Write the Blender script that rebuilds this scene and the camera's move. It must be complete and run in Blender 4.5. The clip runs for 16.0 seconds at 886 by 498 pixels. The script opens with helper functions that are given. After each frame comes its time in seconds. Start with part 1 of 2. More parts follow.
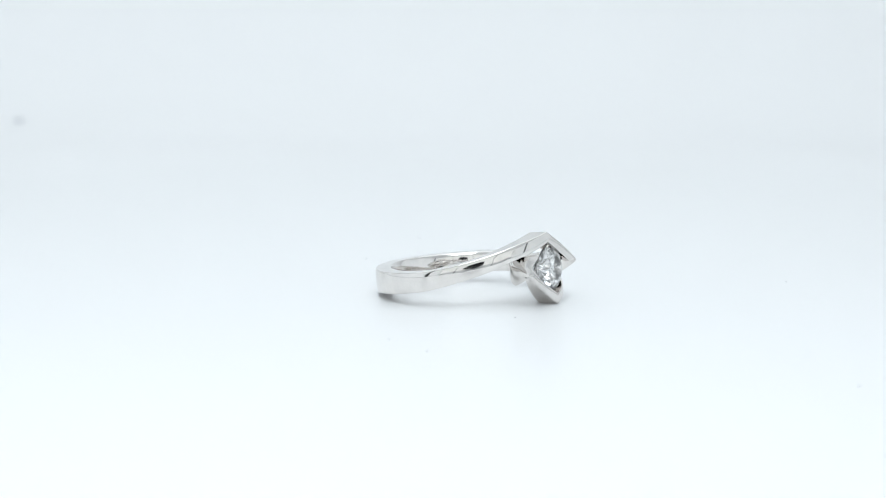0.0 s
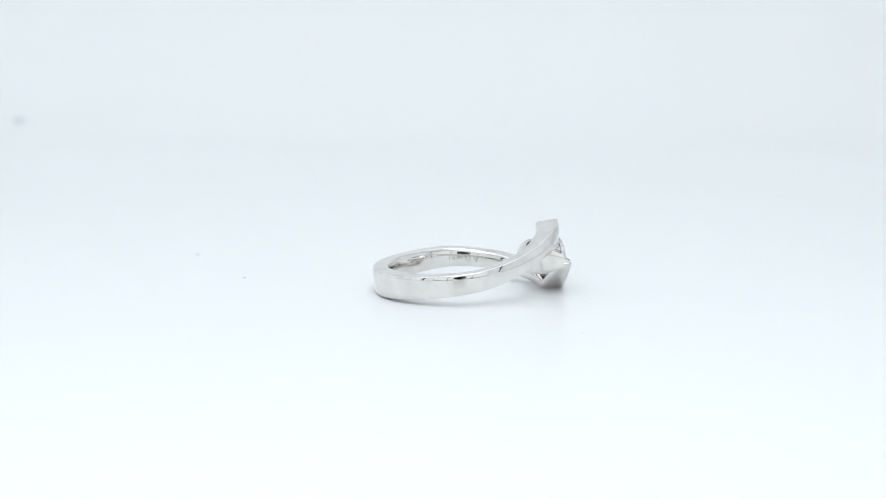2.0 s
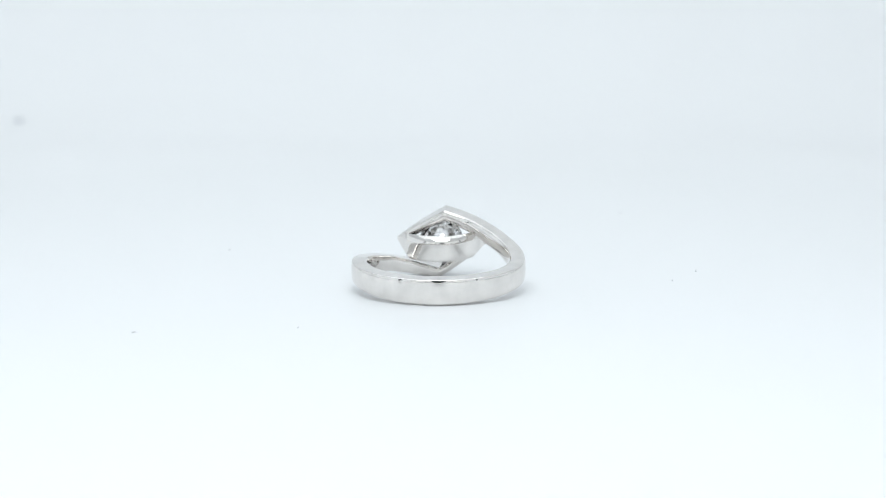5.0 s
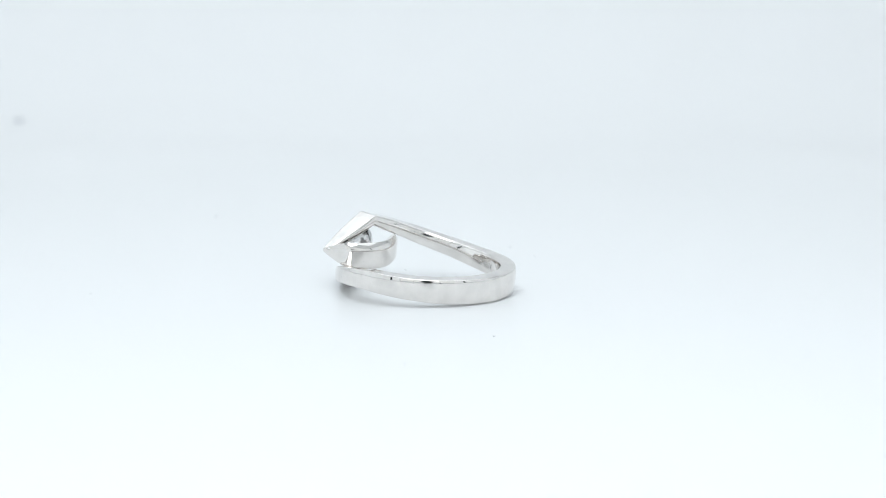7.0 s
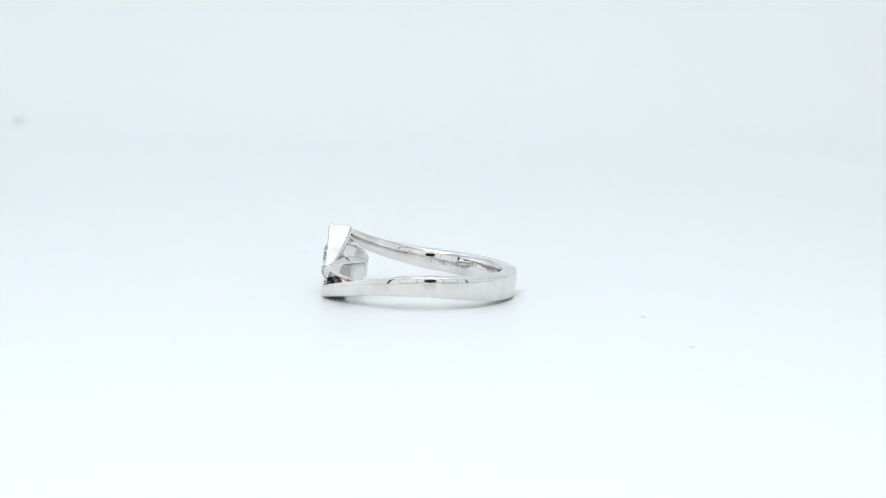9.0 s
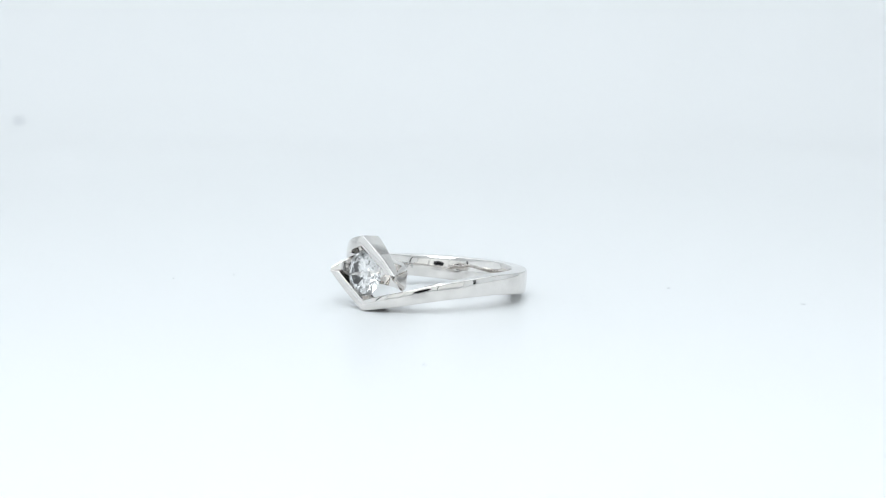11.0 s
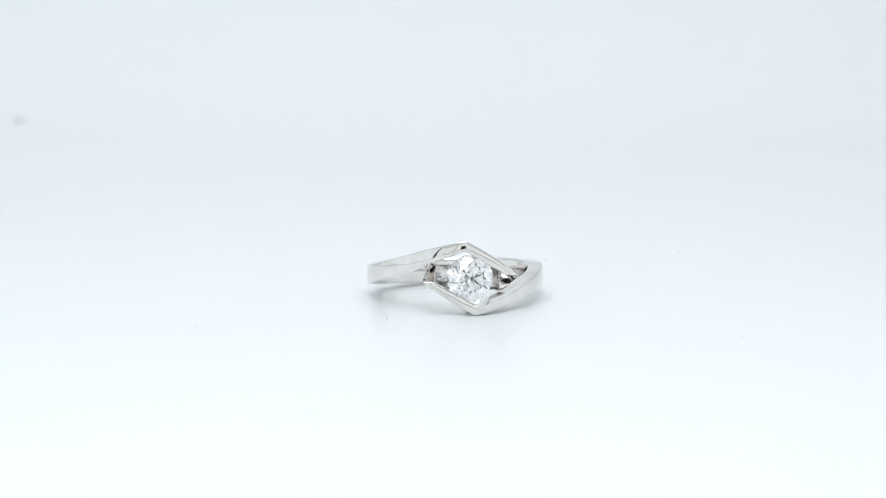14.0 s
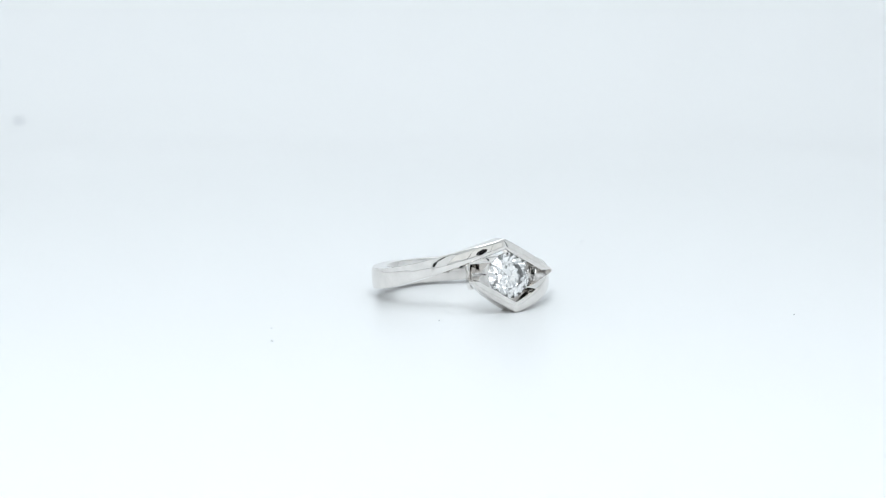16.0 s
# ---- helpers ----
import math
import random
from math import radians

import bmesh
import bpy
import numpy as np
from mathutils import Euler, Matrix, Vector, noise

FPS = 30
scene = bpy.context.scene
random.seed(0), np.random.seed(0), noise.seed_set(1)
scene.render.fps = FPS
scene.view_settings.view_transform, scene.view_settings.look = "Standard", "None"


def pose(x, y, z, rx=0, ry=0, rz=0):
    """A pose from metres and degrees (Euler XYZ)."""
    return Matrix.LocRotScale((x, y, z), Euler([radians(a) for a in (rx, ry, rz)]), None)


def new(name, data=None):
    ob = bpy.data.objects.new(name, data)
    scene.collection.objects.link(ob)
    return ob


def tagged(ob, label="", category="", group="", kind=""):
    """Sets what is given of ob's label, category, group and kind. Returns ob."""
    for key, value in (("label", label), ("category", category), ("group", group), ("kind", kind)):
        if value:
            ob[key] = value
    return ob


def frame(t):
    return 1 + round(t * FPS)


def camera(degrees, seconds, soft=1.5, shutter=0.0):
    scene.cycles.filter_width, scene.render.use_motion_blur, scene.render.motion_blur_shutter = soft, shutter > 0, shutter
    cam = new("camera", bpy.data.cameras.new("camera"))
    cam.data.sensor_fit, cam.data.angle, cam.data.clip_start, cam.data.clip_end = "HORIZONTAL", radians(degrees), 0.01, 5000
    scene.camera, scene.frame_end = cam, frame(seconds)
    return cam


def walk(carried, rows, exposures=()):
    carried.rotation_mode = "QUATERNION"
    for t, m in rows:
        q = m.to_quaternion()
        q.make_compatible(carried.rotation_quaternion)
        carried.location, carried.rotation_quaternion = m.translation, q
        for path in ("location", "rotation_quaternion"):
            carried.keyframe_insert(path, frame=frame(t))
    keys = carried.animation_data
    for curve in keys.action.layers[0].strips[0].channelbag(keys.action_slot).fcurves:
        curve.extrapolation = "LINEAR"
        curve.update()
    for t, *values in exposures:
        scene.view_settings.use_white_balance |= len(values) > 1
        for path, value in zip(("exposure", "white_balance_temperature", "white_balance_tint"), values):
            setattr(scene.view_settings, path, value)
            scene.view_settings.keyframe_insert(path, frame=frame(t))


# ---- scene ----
U = 0.066e-3  # one unit of the ring's drawing, in metres
cam = camera(16.475, 16.0, soft=0.65)
cam.data.dof.use_dof = True
cam.data.dof.focus_distance = 0.358
cam.data.dof.aperture_fstop = 30.0
EYE_Y, EYE_Z = -0.35741, 0.06453
eye_pose = pose(0, EYE_Y, EYE_Z, 90 - 9.396, 0, 0.0466)
walk(cam, [(0.0, eye_pose), (16.0, eye_pose)], exposures=[(0.0, 0.19), (16.0, 0.19)])

# ---- light: a lamp panel at the front of the tent's roof, added fills behind it and at the sides, the room's light through the open front ----
world = bpy.data.worlds.new("room_light")
scene.world = world
world.use_nodes = True
world.node_tree.nodes["Background"].inputs[0].default_value = (0.92, 0.98, 1.0, 1)
world.node_tree.nodes["Background"].inputs[1].default_value = 0.92


def soft_panel(name, size_x, size_y, watts, where):
    """An unseen rectangular area lamp inside the tent."""
    lamp = bpy.data.lights.new(name, "AREA")
    lamp.shape, lamp.size, lamp.size_y, lamp.energy, lamp.color = "RECTANGLE", size_x, size_y, watts, (0.892, 0.958, 1.0)
    ob = new(name, lamp)
    ob.matrix_world = where


soft_panel("roof_panel", 0.15, 0.15, 0.24, pose(-0.008, -0.160, 0.20))
# added soft fill: eases the shadows and evens what the gold reflects
soft_panel("roof_panel", 0.30, 0.27, 0.16, pose(-0.008, 0.050, 0.20))
# dim fills added at both sides, in place of light through the fabric
soft_panel("side_fill", 0.20, 0.57, 0.10, pose(-0.276, -0.095, 0.104, 0, -90, 0))
soft_panel("side_fill", 0.20, 0.57, 0.075, pose(0.276, -0.095, 0.104, 0, 90, 0))


# ---- materials ----
def material(name, color, rough, metal=0.0, bump=0.0, scale=200.0, vary=0.06, grain=True, wave=0.0):
    m = bpy.data.materials.new(name)
    m.use_nodes = True
    n, l = m.node_tree.nodes, m.node_tree.links
    b = n["Principled BSDF"]
    b.inputs["Metallic"].default_value = metal
    co, mp = n.new("ShaderNodeTexCoord"), n.new("ShaderNodeMapping")
    l.new(co.outputs["Object"], mp.inputs[0])
    big, fine = n.new("ShaderNodeTexNoise"), n.new("ShaderNodeTexNoise")
    big.inputs["Scale"].default_value, fine.inputs["Scale"].default_value = scale * 0.15, scale
    big.inputs["Detail"].default_value, fine.inputs["Detail"].default_value = 4, 6
    for t in (big, fine):
        l.new(mp.outputs[0], t.inputs["Vector"])
    ramp = n.new("ShaderNodeMapRange")
    ramp.inputs[3].default_value, ramp.inputs[4].default_value = 1 - vary, 1 + vary
    l.new(big.outputs[0], ramp.inputs[0])
    mix = n.new("ShaderNodeMix")
    mix.data_type, mix.blend_type = "RGBA", "MULTIPLY"
    mix.inputs[0].default_value = 1
    mix.inputs[6].default_value = (*color, 1)
    l.new(ramp.outputs[0], mix.inputs[7])
    l.new(mix.outputs[2], b.inputs["Base Color"])
    if not grain:
        b.inputs["Roughness"].default_value = rough
        return m
    rr = n.new("ShaderNodeMapRange")
    rr.inputs[3].default_value, rr.inputs[4].default_value = rough * 0.7, rough * 1.8
    both = n.new("ShaderNodeMath")
    both.operation = "MULTIPLY"
    l.new(fine.outputs[0], both.inputs[0])
    l.new(big.outputs[0], both.inputs[1])
    rr.inputs[1].default_value, rr.inputs[2].default_value = 0.15, 0.40
    l.new(both.outputs[0], rr.inputs[0])
    l.new(rr.outputs[0], b.inputs["Roughness"])
    if bump:
        bp = n.new("ShaderNodeBump")
        bp.inputs["Strength"].default_value, bp.inputs["Distance"].default_value = bump, 0.0001
        l.new(fine.outputs[0], bp.inputs["Height"])
        l.new(bp.outputs[0], b.inputs["Normal"])
    if wave:
        # hand-polished unevenness, a couple of millimetres from swell to swell
        swell, wb = n.new("ShaderNodeTexNoise"), n.new("ShaderNodeBump")
        swell.inputs["Scale"].default_value, swell.inputs["Detail"].default_value = 420.0, 2
        l.new(mp.outputs[0], swell.inputs["Vector"])
        wb.inputs["Strength"].default_value, wb.inputs["Distance"].default_value = 1.0, wave
        l.new(swell.outputs[0], wb.inputs["Height"])
        l.new(wb.outputs[0], bp.inputs["Normal"])
    return m


GOLD = material("polished_white_gold", (0.768, 0.739, 0.712), 0.05, 1.0, 0.02, 3000.0, 0.22, wave=0.00003)
ENGRAVED = material("matt_engraved_gold", (0.52, 0.51, 0.50), 0.45, 1.0, 0.1, 4000.0, 0.05)
ACRYLIC = material("white_gloss_acrylic", (0.86, 0.867, 0.872), 0.28, 0.0, 0.0, 8.0, 0.0, grain=False)
FABRIC = material("white_tent_fabric", (0.84, 0.85, 0.858), 0.85, 0.0, 0.06, 300.0, 0.015)
PAPER = material("white_sweep_paper", (0.90, 0.905, 0.91), 0.8, 0.0, 0.0, 8.0, 0.0, grain=False)
BLACK = material("black_plastic", (0.015, 0.015, 0.016), 0.4, 0.0, 0.05, 800.0, 0.1)
DUST = material("grey_lint", (0.38, 0.38, 0.39), 0.9, 0.0, 0.2, 3000.0, 0.1)
FLECK = material("pale_grey_fleck", (0.62, 0.63, 0.65), 0.9, 0.0, 0.1, 3000.0, 0.1)
DIAMOND = bpy.data.materials.new("clear_diamond")
DIAMOND.use_nodes = True
db = DIAMOND.node_tree.nodes["Principled BSDF"]
db.inputs["Base Color"].default_value = (1, 1, 1, 1)
db.inputs["Roughness"].default_value = 0.0
db.inputs["IOR"].default_value = 2.42
db.inputs["Transmission Weight"].default_value = 1.0
LENS = bpy.data.materials.new("coated_lens_glass")
LENS.use_nodes = True
lb = LENS.node_tree.nodes["Principled BSDF"]
lb.inputs["Base Color"].default_value = (0.006, 0.006, 0.01, 1)
lb.inputs["Roughness"].default_value = 0.05


# ---- mesh helpers ----
def part(name, bm, mat, parent=None, label="", smooth=False):
    me = bpy.data.meshes.new(name)
    bmesh.ops.recalc_face_normals(bm, faces=bm.faces)
    bm.to_mesh(me)
    bm.free()
    me.materials.append(mat)
    for p in me.polygons:
        p.use_smooth = smooth
    ob = new(name, me)
    if parent:
        ob.parent = parent
    if label:
        tagged(ob, label)
    return ob


def bevelled(ob, width, segments=2, angle=28):
    b = ob.modifiers.new("bevel", "BEVEL")
    b.width, b.segments, b.limit_method, b.angle_limit = width, segments, "ANGLE", radians(angle)
    b.harden_normals = True
    for p in ob.data.polygons:
        p.use_smooth = True
    return ob


def box(x0, x1, y0, y1, z0, z1):
    bm = bmesh.new()
    bmesh.ops.create_cube(bm, size=1, matrix=Matrix.Translation(((x0 + x1) / 2, (y0 + y1) / 2, (z0 + z1) / 2))
                          @ Matrix.Diagonal((x1 - x0, y1 - y0, z1 - z0, 1)))
    return bm


def lathe(profile, n=96, axis="Z"):
    """A closed profile of (radius, height) turned round an axis."""
    bm = bmesh.new()
    rings = []
    for i in range(n):
        a = 2 * math.pi * i / n
        row = []
        for r, h in profile:
            p = (r * math.cos(a), r * math.sin(a), h) if axis == "Z" else (r * math.cos(a), h, r * math.sin(a))
            row.append(bm.verts.new(p))
        rings.append(row)
    k = len(profile)
    for i in range(n):
        for j in range(k - 1):
            q = [rings[i][j], rings[(i + 1) % n][j], rings[(i + 1) % n][j + 1], rings[i][j + 1]]
            bm.faces.new(q)
    bmesh.ops.remove_doubles(bm, verts=bm.verts, dist=1e-7)
    bmesh.ops.dissolve_degenerate(bm, edges=bm.edges, dist=1e-8)
    return bm


# ---- light tent ----
def build_tent():
    w, back, front, top = 0.28, 0.205, -0.40, 0.21
    t = 0.004
    z0 = -0.0020
    fl = part("floor", box(-w, w, front, back, z0 - t, z0), PAPER)
    tagged(fl, "white paper floor of the light tent", "floor", kind="structure")
    # sweep: the paper rises in a curve to the rear wall
    bm = bmesh.new()
    rad = 0.045
    prof = [(back - 0.012 - rad + rad * math.sin(a), z0 + 0.0004 + rad - rad * math.cos(a)) for a in np.linspace(0, math.pi / 2, 20)]
    prof = [(front + 0.002, z0 + 0.0004)] + prof + [(back - 0.012, top - 0.02)]
    rows = []
    for y, z in prof:
        rows.append([bm.verts.new((x, y, z)) for x in np.linspace(-w + 0.006, w - 0.006, 9)])
    for a, b in zip(rows, rows[1:]):
        for i in range(8):
            bm.faces.new((a[i], a[i + 1], b[i + 1], b[i]))
    sw = part("backdrop", bm, PAPER, smooth=True)
    tagged(sw, "seamless white paper sweep curving up behind the turntable", "backdrop", kind="structure")
    # a speck of dust on the lens, modelled as a fleck lying on the paper
    bm = bmesh.new()
    bmesh.ops.create_icosphere(bm, subdivisions=2, radius=1, matrix=pose(-0.0728, 0.1612, 0.0009, 18, 0, 0) @ Matrix.Diagonal((0.0008, 0.0009, 0.00012, 1)))
    part("lens_dust_speck", bm, FLECK, sw, "faint grey speck of lens dust, modelled on the white paper")
    for name, bm in (("wall_north", box(-w, w, back, back + t, z0, top)),
                     ("wall_west", box(-w - t, -w, front, back, z0, top)),
                     ("wall_east", box(w, w + t, front, back, z0, top))):
        tagged(part(name, bm, FABRIC), "white diffusing fabric side of the light tent", "tent wall", kind="structure")
    # the open front: slim poles, and an added sill hiding the tripod from reflections
    o = 0.118
    sill = part("added_sill", box(-w, w, front - t, front, z0, 0.030), FABRIC)
    tagged(sill, "low white fabric sill, added to keep the tripod out of the ring's reflections", "tent wall", kind="structure")
    ce = part("ceiling", box(-w, w, front, back, top, top + t), FABRIC)
    tagged(ce, "white fabric roof of the light tent", "ceiling", kind="structure")
    for sx in (-1, 1):
        ed = part("trim", box(sx * o - 0.002, sx * o + 0.002, front + 0.001, front + 0.004, z0, top), BLACK)
        tagged(ed, "slim black pole in the tent's open front", "trim", kind="structure")
        x = sx * (w - 0.010)
        deep = 0.012 if sx < 0 else 0.007
        zp = part("trim", box(x - 0.002, x + 0.002, -0.232 - deep, -0.232 + deep, 0.01, 0.20), BLACK)
        tagged(zp, "black zip running up the tent's side", "trim", kind="structure")


def build_film_camera():
    base = new("film_camera")
    base.matrix_world = pose(0, EYE_Y - 0.012, EYE_Z, -9.396, 0, 0)
    tagged(base, "black film camera with a long lens before the tent's opening", "camera")
    prof = [(0.028, 0.0), (0.050, 0.0), (0.052, -0.003), (0.052, -0.04), (0.040, -0.045), (0.040, -0.07), (0.028, -0.07), (0.028, 0.0)]
    part("lens_barrel", lathe(prof, 64, "Y"), BLACK, base, "black ribbed lens barrel")
    part("front_element", lathe([(0.0, -0.006), (0.014, -0.007), (0.028, -0.011), (0.028, -0.013), (0.0, -0.013)], 48, "Y"), LENS, base, "dark coated front lens", True)
    bevelled(part("camera_body", box(-0.066, 0.066, -0.13, -0.07, -0.042, 0.046), BLACK, base), 0.022, 4)
    # the tripod that carries it
    stand = new("tripod")
    stand.matrix_world = pose(0, EYE_Y - 0.13, 0)
    tagged(stand, "black tripod under the film camera", "tripod")
    part("column", box(-0.012, 0.012, -0.012, 0.012, -0.30, 0.0), BLACK, stand)
    part("head", box(-0.025, 0.025, -0.025, 0.025, -0.02, 0.012), BLACK, stand)


# ---- turntable with its lint ----
def build_turntable():
    base = new("turntable")
    tagged(base, "glossy white round turntable carrying the ring, flecked with lint", "turntable")
    r = 0.117
    prof = [(0.0, 0.0), (r - 0.0007, 0.0), (r - 0.0002, -0.0002), (r, -0.0007), (r, -0.0012), (r - 0.0002, -0.0015), (0.0, -0.0015)]
    disc = part("disc", lathe(prof, 180), ACRYLIC, base, "glossy white acrylic disc")
    part("hub", lathe([(0.0, -0.0015), (0.06, -0.0015), (0.06, -0.0016), (0.0, -0.0016)], 64), ACRYLIC, base)
    # lint: (x, y, length, turn) in drawing units
    specks = [(120, -231.9, 3.5, 20), (626, 122, 5.0, 60), (-53, 637, 12.0, 95), (-30, -526, 5.5, 15),
              (-153, 379, 7.5, -55), (-94, -429, 2.6, 40), (637, -797, 5.0, 10)]
    for x, y, ln, a in specks:
        bm = bmesh.new()
        bmesh.ops.create_icosphere(bm, subdivisions=1, radius=1, matrix=pose(x * U, y * U, 0.4 * U, 0, 0, a) @ Matrix.Diagonal((ln * 0.5 * U, 0.9 * U, 0.6 * U, 1)))
        part("lint_speck", bm, DUST, disc, "tiny grey fleck of lint")
    return base


# ---- the ring ----
def smooth_through(xs, ys, x):
    """Monotone cubic through the stations xs, ys."""
    xs, ys = np.array(xs, float), np.array(ys, float)
    h, d = np.diff(xs), np.diff(ys) / np.diff(xs)
    m = np.zeros(len(xs))
    m[0], m[-1] = d[0], d[-1]
    for i in range(1, len(xs) - 1):
        if d[i - 1] * d[i] > 0:
            a, b = 2 * h[i] + h[i - 1], h[i] + 2 * h[i - 1]
            m[i] = (a + b) / (a / d[i - 1] + b / d[i])
    i = int(np.clip(np.searchsorted(xs, x) - 1, 0, len(h) - 1))
    s = (x - xs[i]) / h[i]
    return ((1 + 2 * s) * (1 - s) ** 2 * ys[i] + s * (1 - s) ** 2 * h[i] * m[i]
            + s * s * (3 - 2 * s) * ys[i + 1] + s * s * (s - 1) * h[i] * m[i + 1])


# stations round the shank, in degrees from the stone: outer radius, inner radius, middle height, half width
ANG = [2.5, 10, 21, 27, 40, 59, 78, 90, 116, 150, 180]
R_OUT = [185.2, 182.0, 174.6, 170.4, 163.0, 156.6, 155.6, 156.3, 158.0, 158.2, 158.2]
R_IN = [148, 146, 143, 141, 137, 133, 131, 131, 131, 131, 131]
Z_MID = [56, 49.3, 40.2, 35.4, 25, 13.5, 5, 1.5, 0, 0, 0]
TWIST = [4, 4, 4, 3.6, 2.5, 0.6, 0, 0, 0, 0, 0]
HALF = [9.5, 11, 12.5, 13, 14.5, 15.5, 17, 17.8, 19.5, 22, 23]


def section(a):
    """Corners of the shank on the side that rises, at a degrees from the stone: outer top, outer bottom, inner bottom, inner top."""
    ro, ri, z, h, tw = (smooth_through(ANG, v, a) for v in (R_OUT, R_IN, Z_MID, HALF, TWIST))
    d = h * math.tan(radians(tw))
    t = radians(-a)
    c, s = math.cos(t), math.sin(t)
    return [Vector(((ro - d) * c, (ro - d) * s, z + h)), Vector(((ro + d) * c, (ro + d) * s, z - h)), Vector((ri * c, ri * s, z - h)), Vector((ri * c, ri * s, z + h))]


def crowned(q, rise):
    """The four corners of a section, with a slightly domed outer face that rolls off at its edges and a softened inner one."""
    out = (q[0] + q[1] - q[2] - q[3]).normalized()
    roll = out * (0.025 * (q[0] - q[1]).length)
    face = [q[0].lerp(q[1], k) + out * (4 * k * (1 - k) * rise) for k in (0.1, 0.3, 0.5, 0.7, 0.9)]
    inner = [q[2].lerp(q[3], k) - out * (w * rise) for k, w in ((0.07, 1.5), (0.2, 2.7), (0.5, 3.4), (0.8, 2.7), (0.93, 1.5))]
    return [q[0] - roll, *face, q[1] - roll, q[2], *inner, q[3]]


def mirrored(q):
    """The same section on the other side: half a turn about the stone's axis."""
    return [Vector((v.x, -v.y, -v.z)) for v in q]


def leg_sections():
    """The arm of the setting from the apex down to its pointed end."""
    a = section(2.5)
    e = [Vector((186, 84, 4)), Vector((184, 61, 5)), Vector((172, 68, 1)), Vector((176, 81, 6))]
    out = []
    for k in np.linspace(0, 1, 9)[1:]:
        q = [p.lerp(r, k) for p, r in zip(a, e)]
        bow = math.sin(math.pi * k) * -3
        q[2].x += bow
        q[3].x += bow
        out_way = Vector((0, 0.55, 0.83)) * (math.sin(math.pi * k) * 2.6)
        q[0] += out_way
        q[3] += out_way
        out.append(q)
    return out


def tube(sections):
    """A closed skin over sections that all have the same number of corners."""
    bm = bmesh.new()
    rows = [[bm.verts.new(v * U) for v in q] for q in sections]
    n = len(rows[0])
    for a, b in zip(rows, rows[1:]):
        for i in range(n):
            bm.faces.new((a[i], a[(i + 1) % n], b[(i + 1) % n], b[i]))
    bm.faces.new(rows[0])
    bm.faces.new(rows[-1])
    return bm


def brilliant(radius, sides=8):
    """A round brilliant with table, star, kite and girdle facets and a pavilion, table towards +x."""
    bm = bmesh.new()
    n = sides
    r = radius
    table_x, girdle, culet = 0.30 * r, 0.02 * r, -0.91 * r

    def ring(rad, x, count, shift):
        return [bm.verts.new((x, rad * math.cos(2 * math.pi * (i + shift) / count), rad * math.sin(2 * math.pi * (i + shift) / count))) for i in range(count)]
    tab = ring(0.56 * r, table_x, n, 0)
    kite = ring(0.80 * r, table_x * 0.56, n, 0.5)
    gt = ring(r, girdle, 2 * n, 0)
    gb = ring(r, -girdle, 2 * n, 0)
    low = ring(0.24 * r, culet * 0.76, n, 0.5)
    tip = bm.verts.new((culet, 0, 0))
    bm.faces.new(tab)
    for i in range(n):
        j = (i + 1) % n
        g0, g1, g2 = gt[2 * i], gt[2 * i + 1], gt[(2 * i + 2) % (2 * n)]
        bm.faces.new((tab[i], tab[j], kite[i]))
        bm.faces.new((tab[i], kite[i], g0))
        bm.faces.new((tab[j], g2, kite[i]))
        bm.faces.new((kite[i], g1, g0))
        bm.faces.new((kite[i], g2, g1))
        b0, b1, b2 = gb[2 * i], gb[2 * i + 1], gb[(2 * i + 2) % (2 * n)]
        bm.faces.new((b0, b1, low[i]))
        bm.faces.new((b1, b2, low[i]))
        bm.faces.new((b0, low[i], low[i - 1]))
        bm.faces.new((low[i], low[i - 1], tip))
    for i in range(2 * n):
        j = (i + 1) % (2 * n)
        bm.faces.new((gt[i], gt[j], gb[j], gb[i]))
    return bm


def bent(bm, a0, z0, way, falling):
    """Lays flat work, drawn in units along x and y, on the inside of the shank from a0 degrees on; way: +1 if it runs away from the stone."""
    for v in bm.verts:
        a = a0 + way * math.degrees(v.co.x / 131)
        r = smooth_through(ANG, R_IN, a) - 4.1 - v.co.z
        t = radians(a if falling else -a)
        z = z0 + v.co.y + (-smooth_through(ANG, Z_MID, a) if falling else smooth_through(ANG, Z_MID, a))
        v.co = Vector((r * math.cos(t), r * math.sin(t), z)) * U
    return bm


def lettering(text, size):
    cu = bpy.data.curves.new("lettering", "FONT")
    cu.body, cu.size, cu.extrude = text, size, 0.25
    ob = bpy.data.objects.new("lettering", cu)
    scene.collection.objects.link(ob)
    me = bpy.data.meshes.new_from_object(ob.evaluated_get(bpy.context.evaluated_depsgraph_get()))
    bm = bmesh.new()
    bm.from_mesh(me)
    bpy.data.objects.remove(ob)
    bpy.data.meshes.remove(me)
    bpy.data.curves.remove(cu)
    return bm


def flat_bar(x, y, w, h, lean=0.0):
    bm = bmesh.new()
    bmesh.ops.create_cube(bm, size=1, matrix=pose(x, y, 0, 0, 0, lean) @ Matrix.Diagonal((w, h, 0.5, 1)))
    return bm


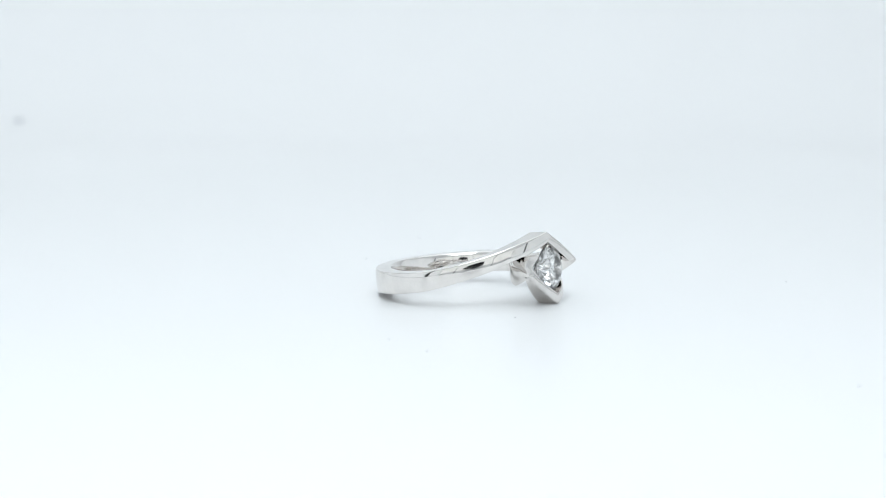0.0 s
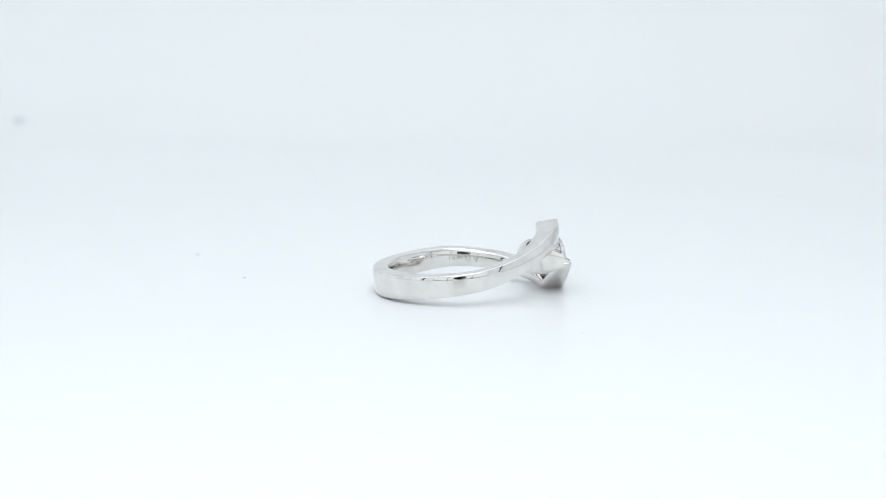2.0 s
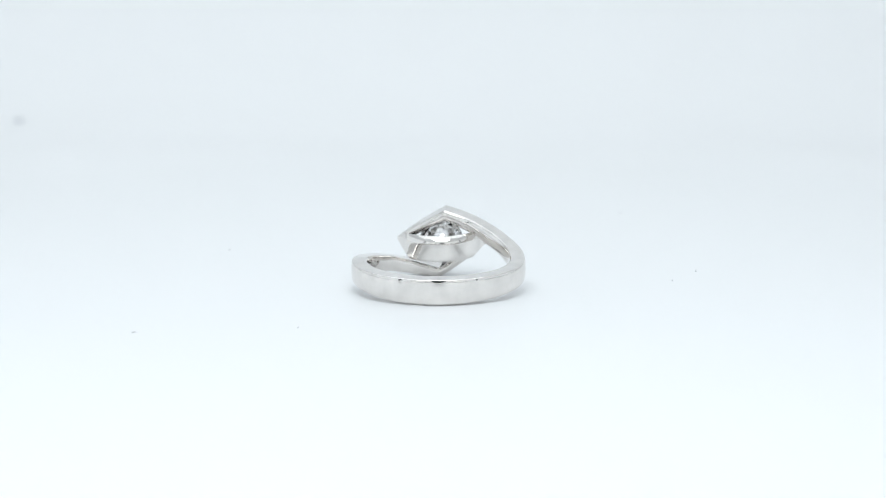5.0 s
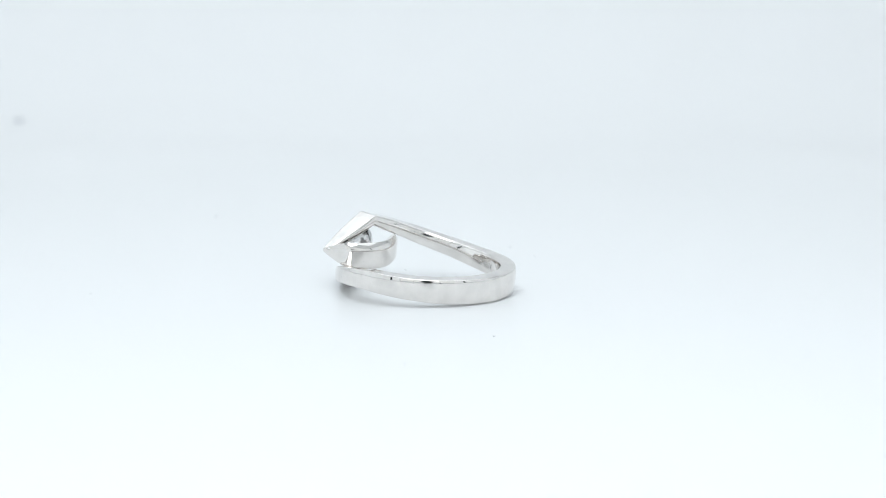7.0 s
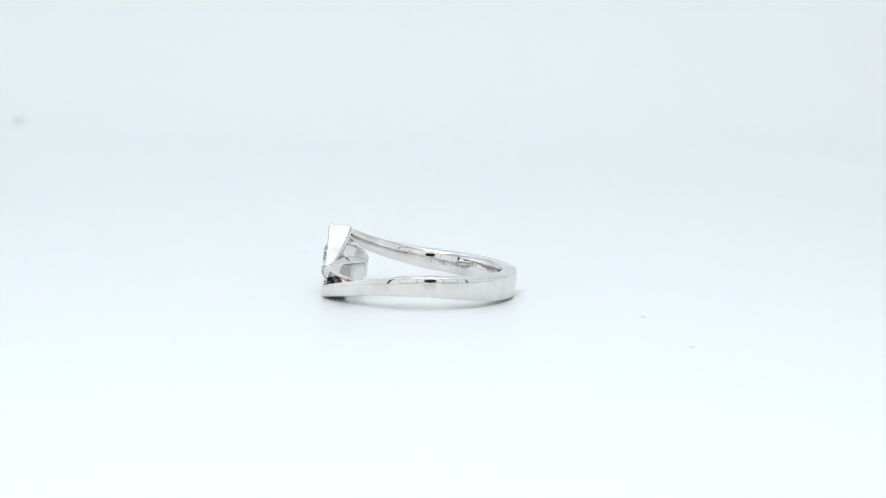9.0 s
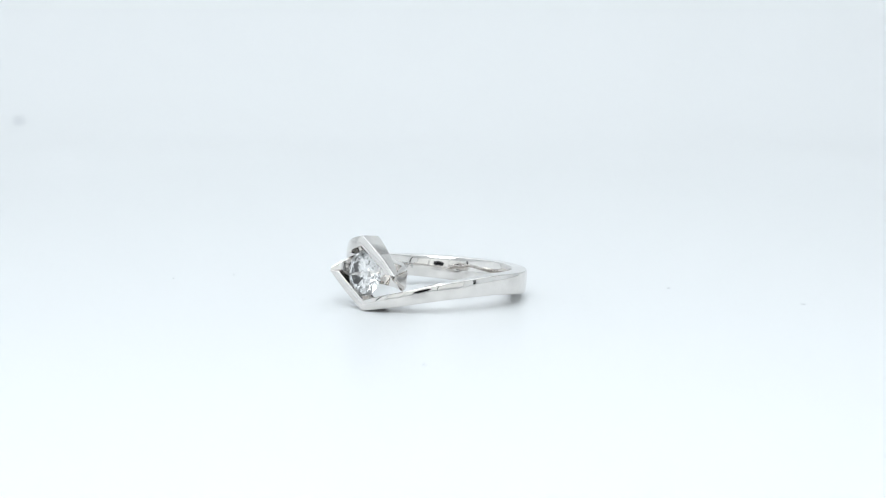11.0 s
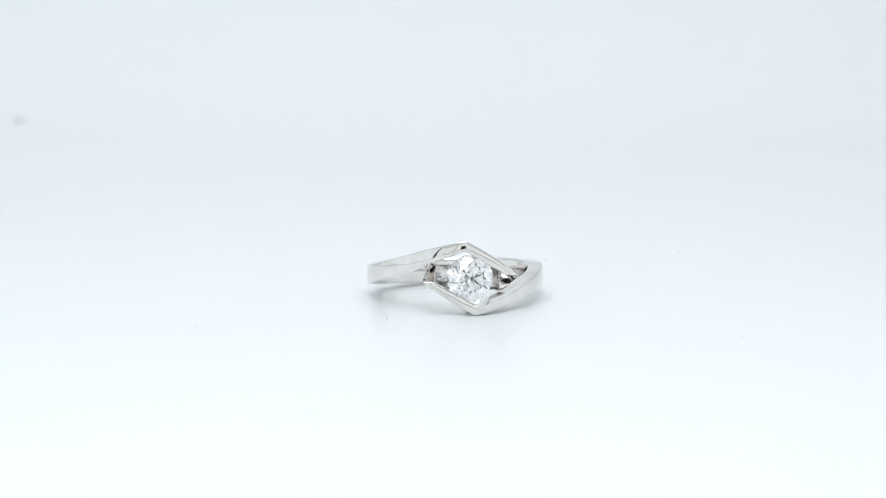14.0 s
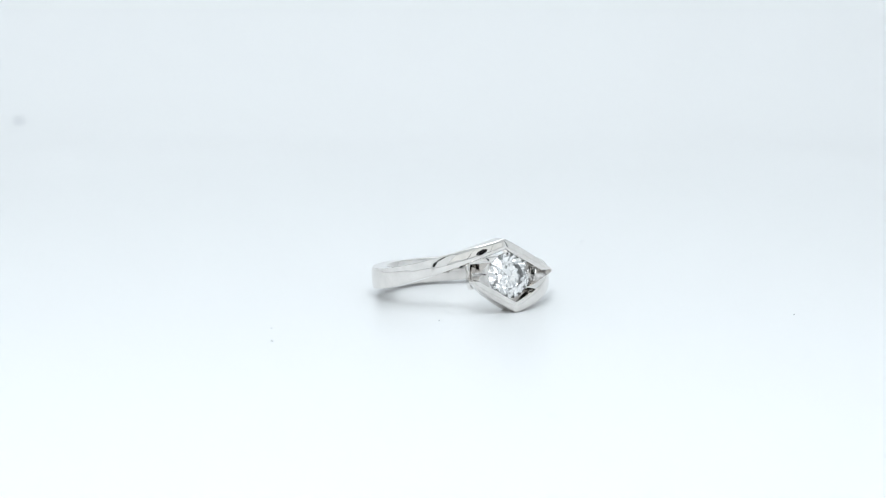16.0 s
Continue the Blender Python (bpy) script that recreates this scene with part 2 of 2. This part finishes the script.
def build_engraving(shank):
    part("engraved_number", bent(lettering("IT4874", 15), 94.5, -5, 1, False), ENGRAVED, shank, "finely engraved number inside the shank")
    # maker's mark as plain shapes: two leaning strokes, a ring and a few short bars
    for x, y, w, h, lean in ((0, 0, 1.8, 11, 22), (4.2, 0, 1.8, 11, -22), (31, 0, 1.5, 8, 0), (34, 1, 1.5, 6, 70), (36, 0, 1.5, 7, 15), (43, 0, 1.5, 8, 14), (47, 0, 1.5, 8, -14), (52, 0, 1.5, 8, 0)):
        part("engraved_stroke", bent(flat_bar(x, y, w, h, lean), 65, 0, 1, True), ENGRAVED, shank)
    bm = lathe([(3.8, -0.25), (5.2, -0.25), (5.2, 0.25), (3.8, 0.25), (3.8, -0.25)], 24)
    for v in bm.verts:
        v.co.x += 17
    part("engraved_circle", bent(bm, 65, 0, 1, True), ENGRAVED, shank)


def build_ring():
    ring = new("ring")
    tagged(ring, "polished white gold bypass ring with round diamond lying on turntable", "ring")
    rise = [section(a) for a in np.concatenate([np.linspace(2.5, 90, 36), np.linspace(94, 176, 22)])]
    fall = [mirrored(q) for q in reversed(rise)]
    back = [section(180)]
    # the falling side meets the rising one at the back with its corners in matching order
    fall = [[q[1], q[0], q[3], q[2]] for q in fall]
    upper = leg_sections()
    lower = [[q[1], q[0], q[3], q[2]] for q in map(mirrored, upper)]
    rows = list(reversed(upper)) + rise + back + fall + lower
    shank = part("shank", tube([crowned(q, 1.2) for q in rows]), GOLD, ring, "polished white gold shank crossing over at the stone")
    bevelled(shank, 3.5 * U, 5, 30)
    # the basket behind the stone: a domed shell with a sloping rim, drawn out to the setting's points
    rows = []
    for k in np.linspace(-1, 1, 33):
        y, xb = 62 * k, 109 + 27 * k * k
        top, low = 24 - 1.5 * k, -24 - 1.5 * k
        front = xb + 17 - 9 * k * k
        row = [Vector((front, y * (0.86 + 0.05 * k * k), top - 3)), Vector((front, y * (0.86 + 0.05 * k * k), low + 3))]
        for s in np.linspace(0, 1, 25):
            z = low + (top - low) * s
            # rolled over at the rim and tucked in a little at the foot
            roll = 9 * max(0.0, (s - 0.70) / 0.30) ** 2 + 4 * max(0.0, (0.2 - s) / 0.2) ** 2
            row.append(Vector((xb - 1 + roll, y * (1 - 0.08 * max(0.0, (0.2 - s) / 0.2) ** 2), z)))
        rows.append(row)
    for side in (1, -1):
        end = rows[-1] if side == 1 else rows[0]
        more = []
        for s in np.linspace(0, 1, 7)[1:]:
            drawn = []
            for v in end:
                w = v.lerp(Vector((184 + (v.x - 150) * 0.05, 82.5 * side, 0)), s)
                w.z = v.z + (3 * side - v.z * 0.88) * s ** 1.3
                drawn.append(w)
            more.append(drawn)
        rows = rows + more if side == 1 else list(reversed(more)) + rows
    bevelled(part("basket", tube(rows), GOLD, ring, "curved gold basket holding the stone from behind"), 1.5 * U, 3, 40)
    st = part("diamond", brilliant(40.5 * U), DIAMOND, ring, "clear round brilliant-cut diamond")
    st.matrix_local = pose(178 * U, 0, 0, 11, 0, 0)
    build_engraving(shank)
    return ring


# degrees by which the turntable has turned, by seconds
TURN = [(0, 0), (0.5, 10.8), (1, 21.5), (1.5, 32.3), (2, 43.8), (2.5, 56.1), (3, 68.8), (3.5, 81.8), (4.2, 99.9), (6.5, 157.6), (7, 169.4),
        (7.5, 180.4), (8, 191.6), (8.5, 203.2), (9, 214.5), (11.5, 265.6), (12, 274.8), (12.5, 283.7), (13, 292.3), (13.5, 301.0),
        (14, 310.0), (14.5, 319.2), (15, 328.7), (15.15, 330.1), (15.4, 330.2), (16, 330.2)]


def motions():
    times = sorted({t for t, _ in TURN} | {4.7, 5.3, 5.9, 9.5, 10, 10.5, 11})
    ts, ds = [t for t, _ in TURN], [d for _, d in TURN]
    rest = Matrix.Translation((33.9 * U, -5.4 * U, 43.1 * U)) @ pose(0, 0, 0, 0, 0, -32) @ pose(0, 0, 0, 0, -6.9, 0)
    turns = [(t, pose(0, 0, 0, 0, 0, smooth_through(ts, ds, t))) for t in times]
    walk(turntable, turns)
    walk(ring, [(t, m @ rest) for t, m in turns])


build_tent()
build_film_camera()
turntable = build_turntable()
ring = build_ring()
motions()
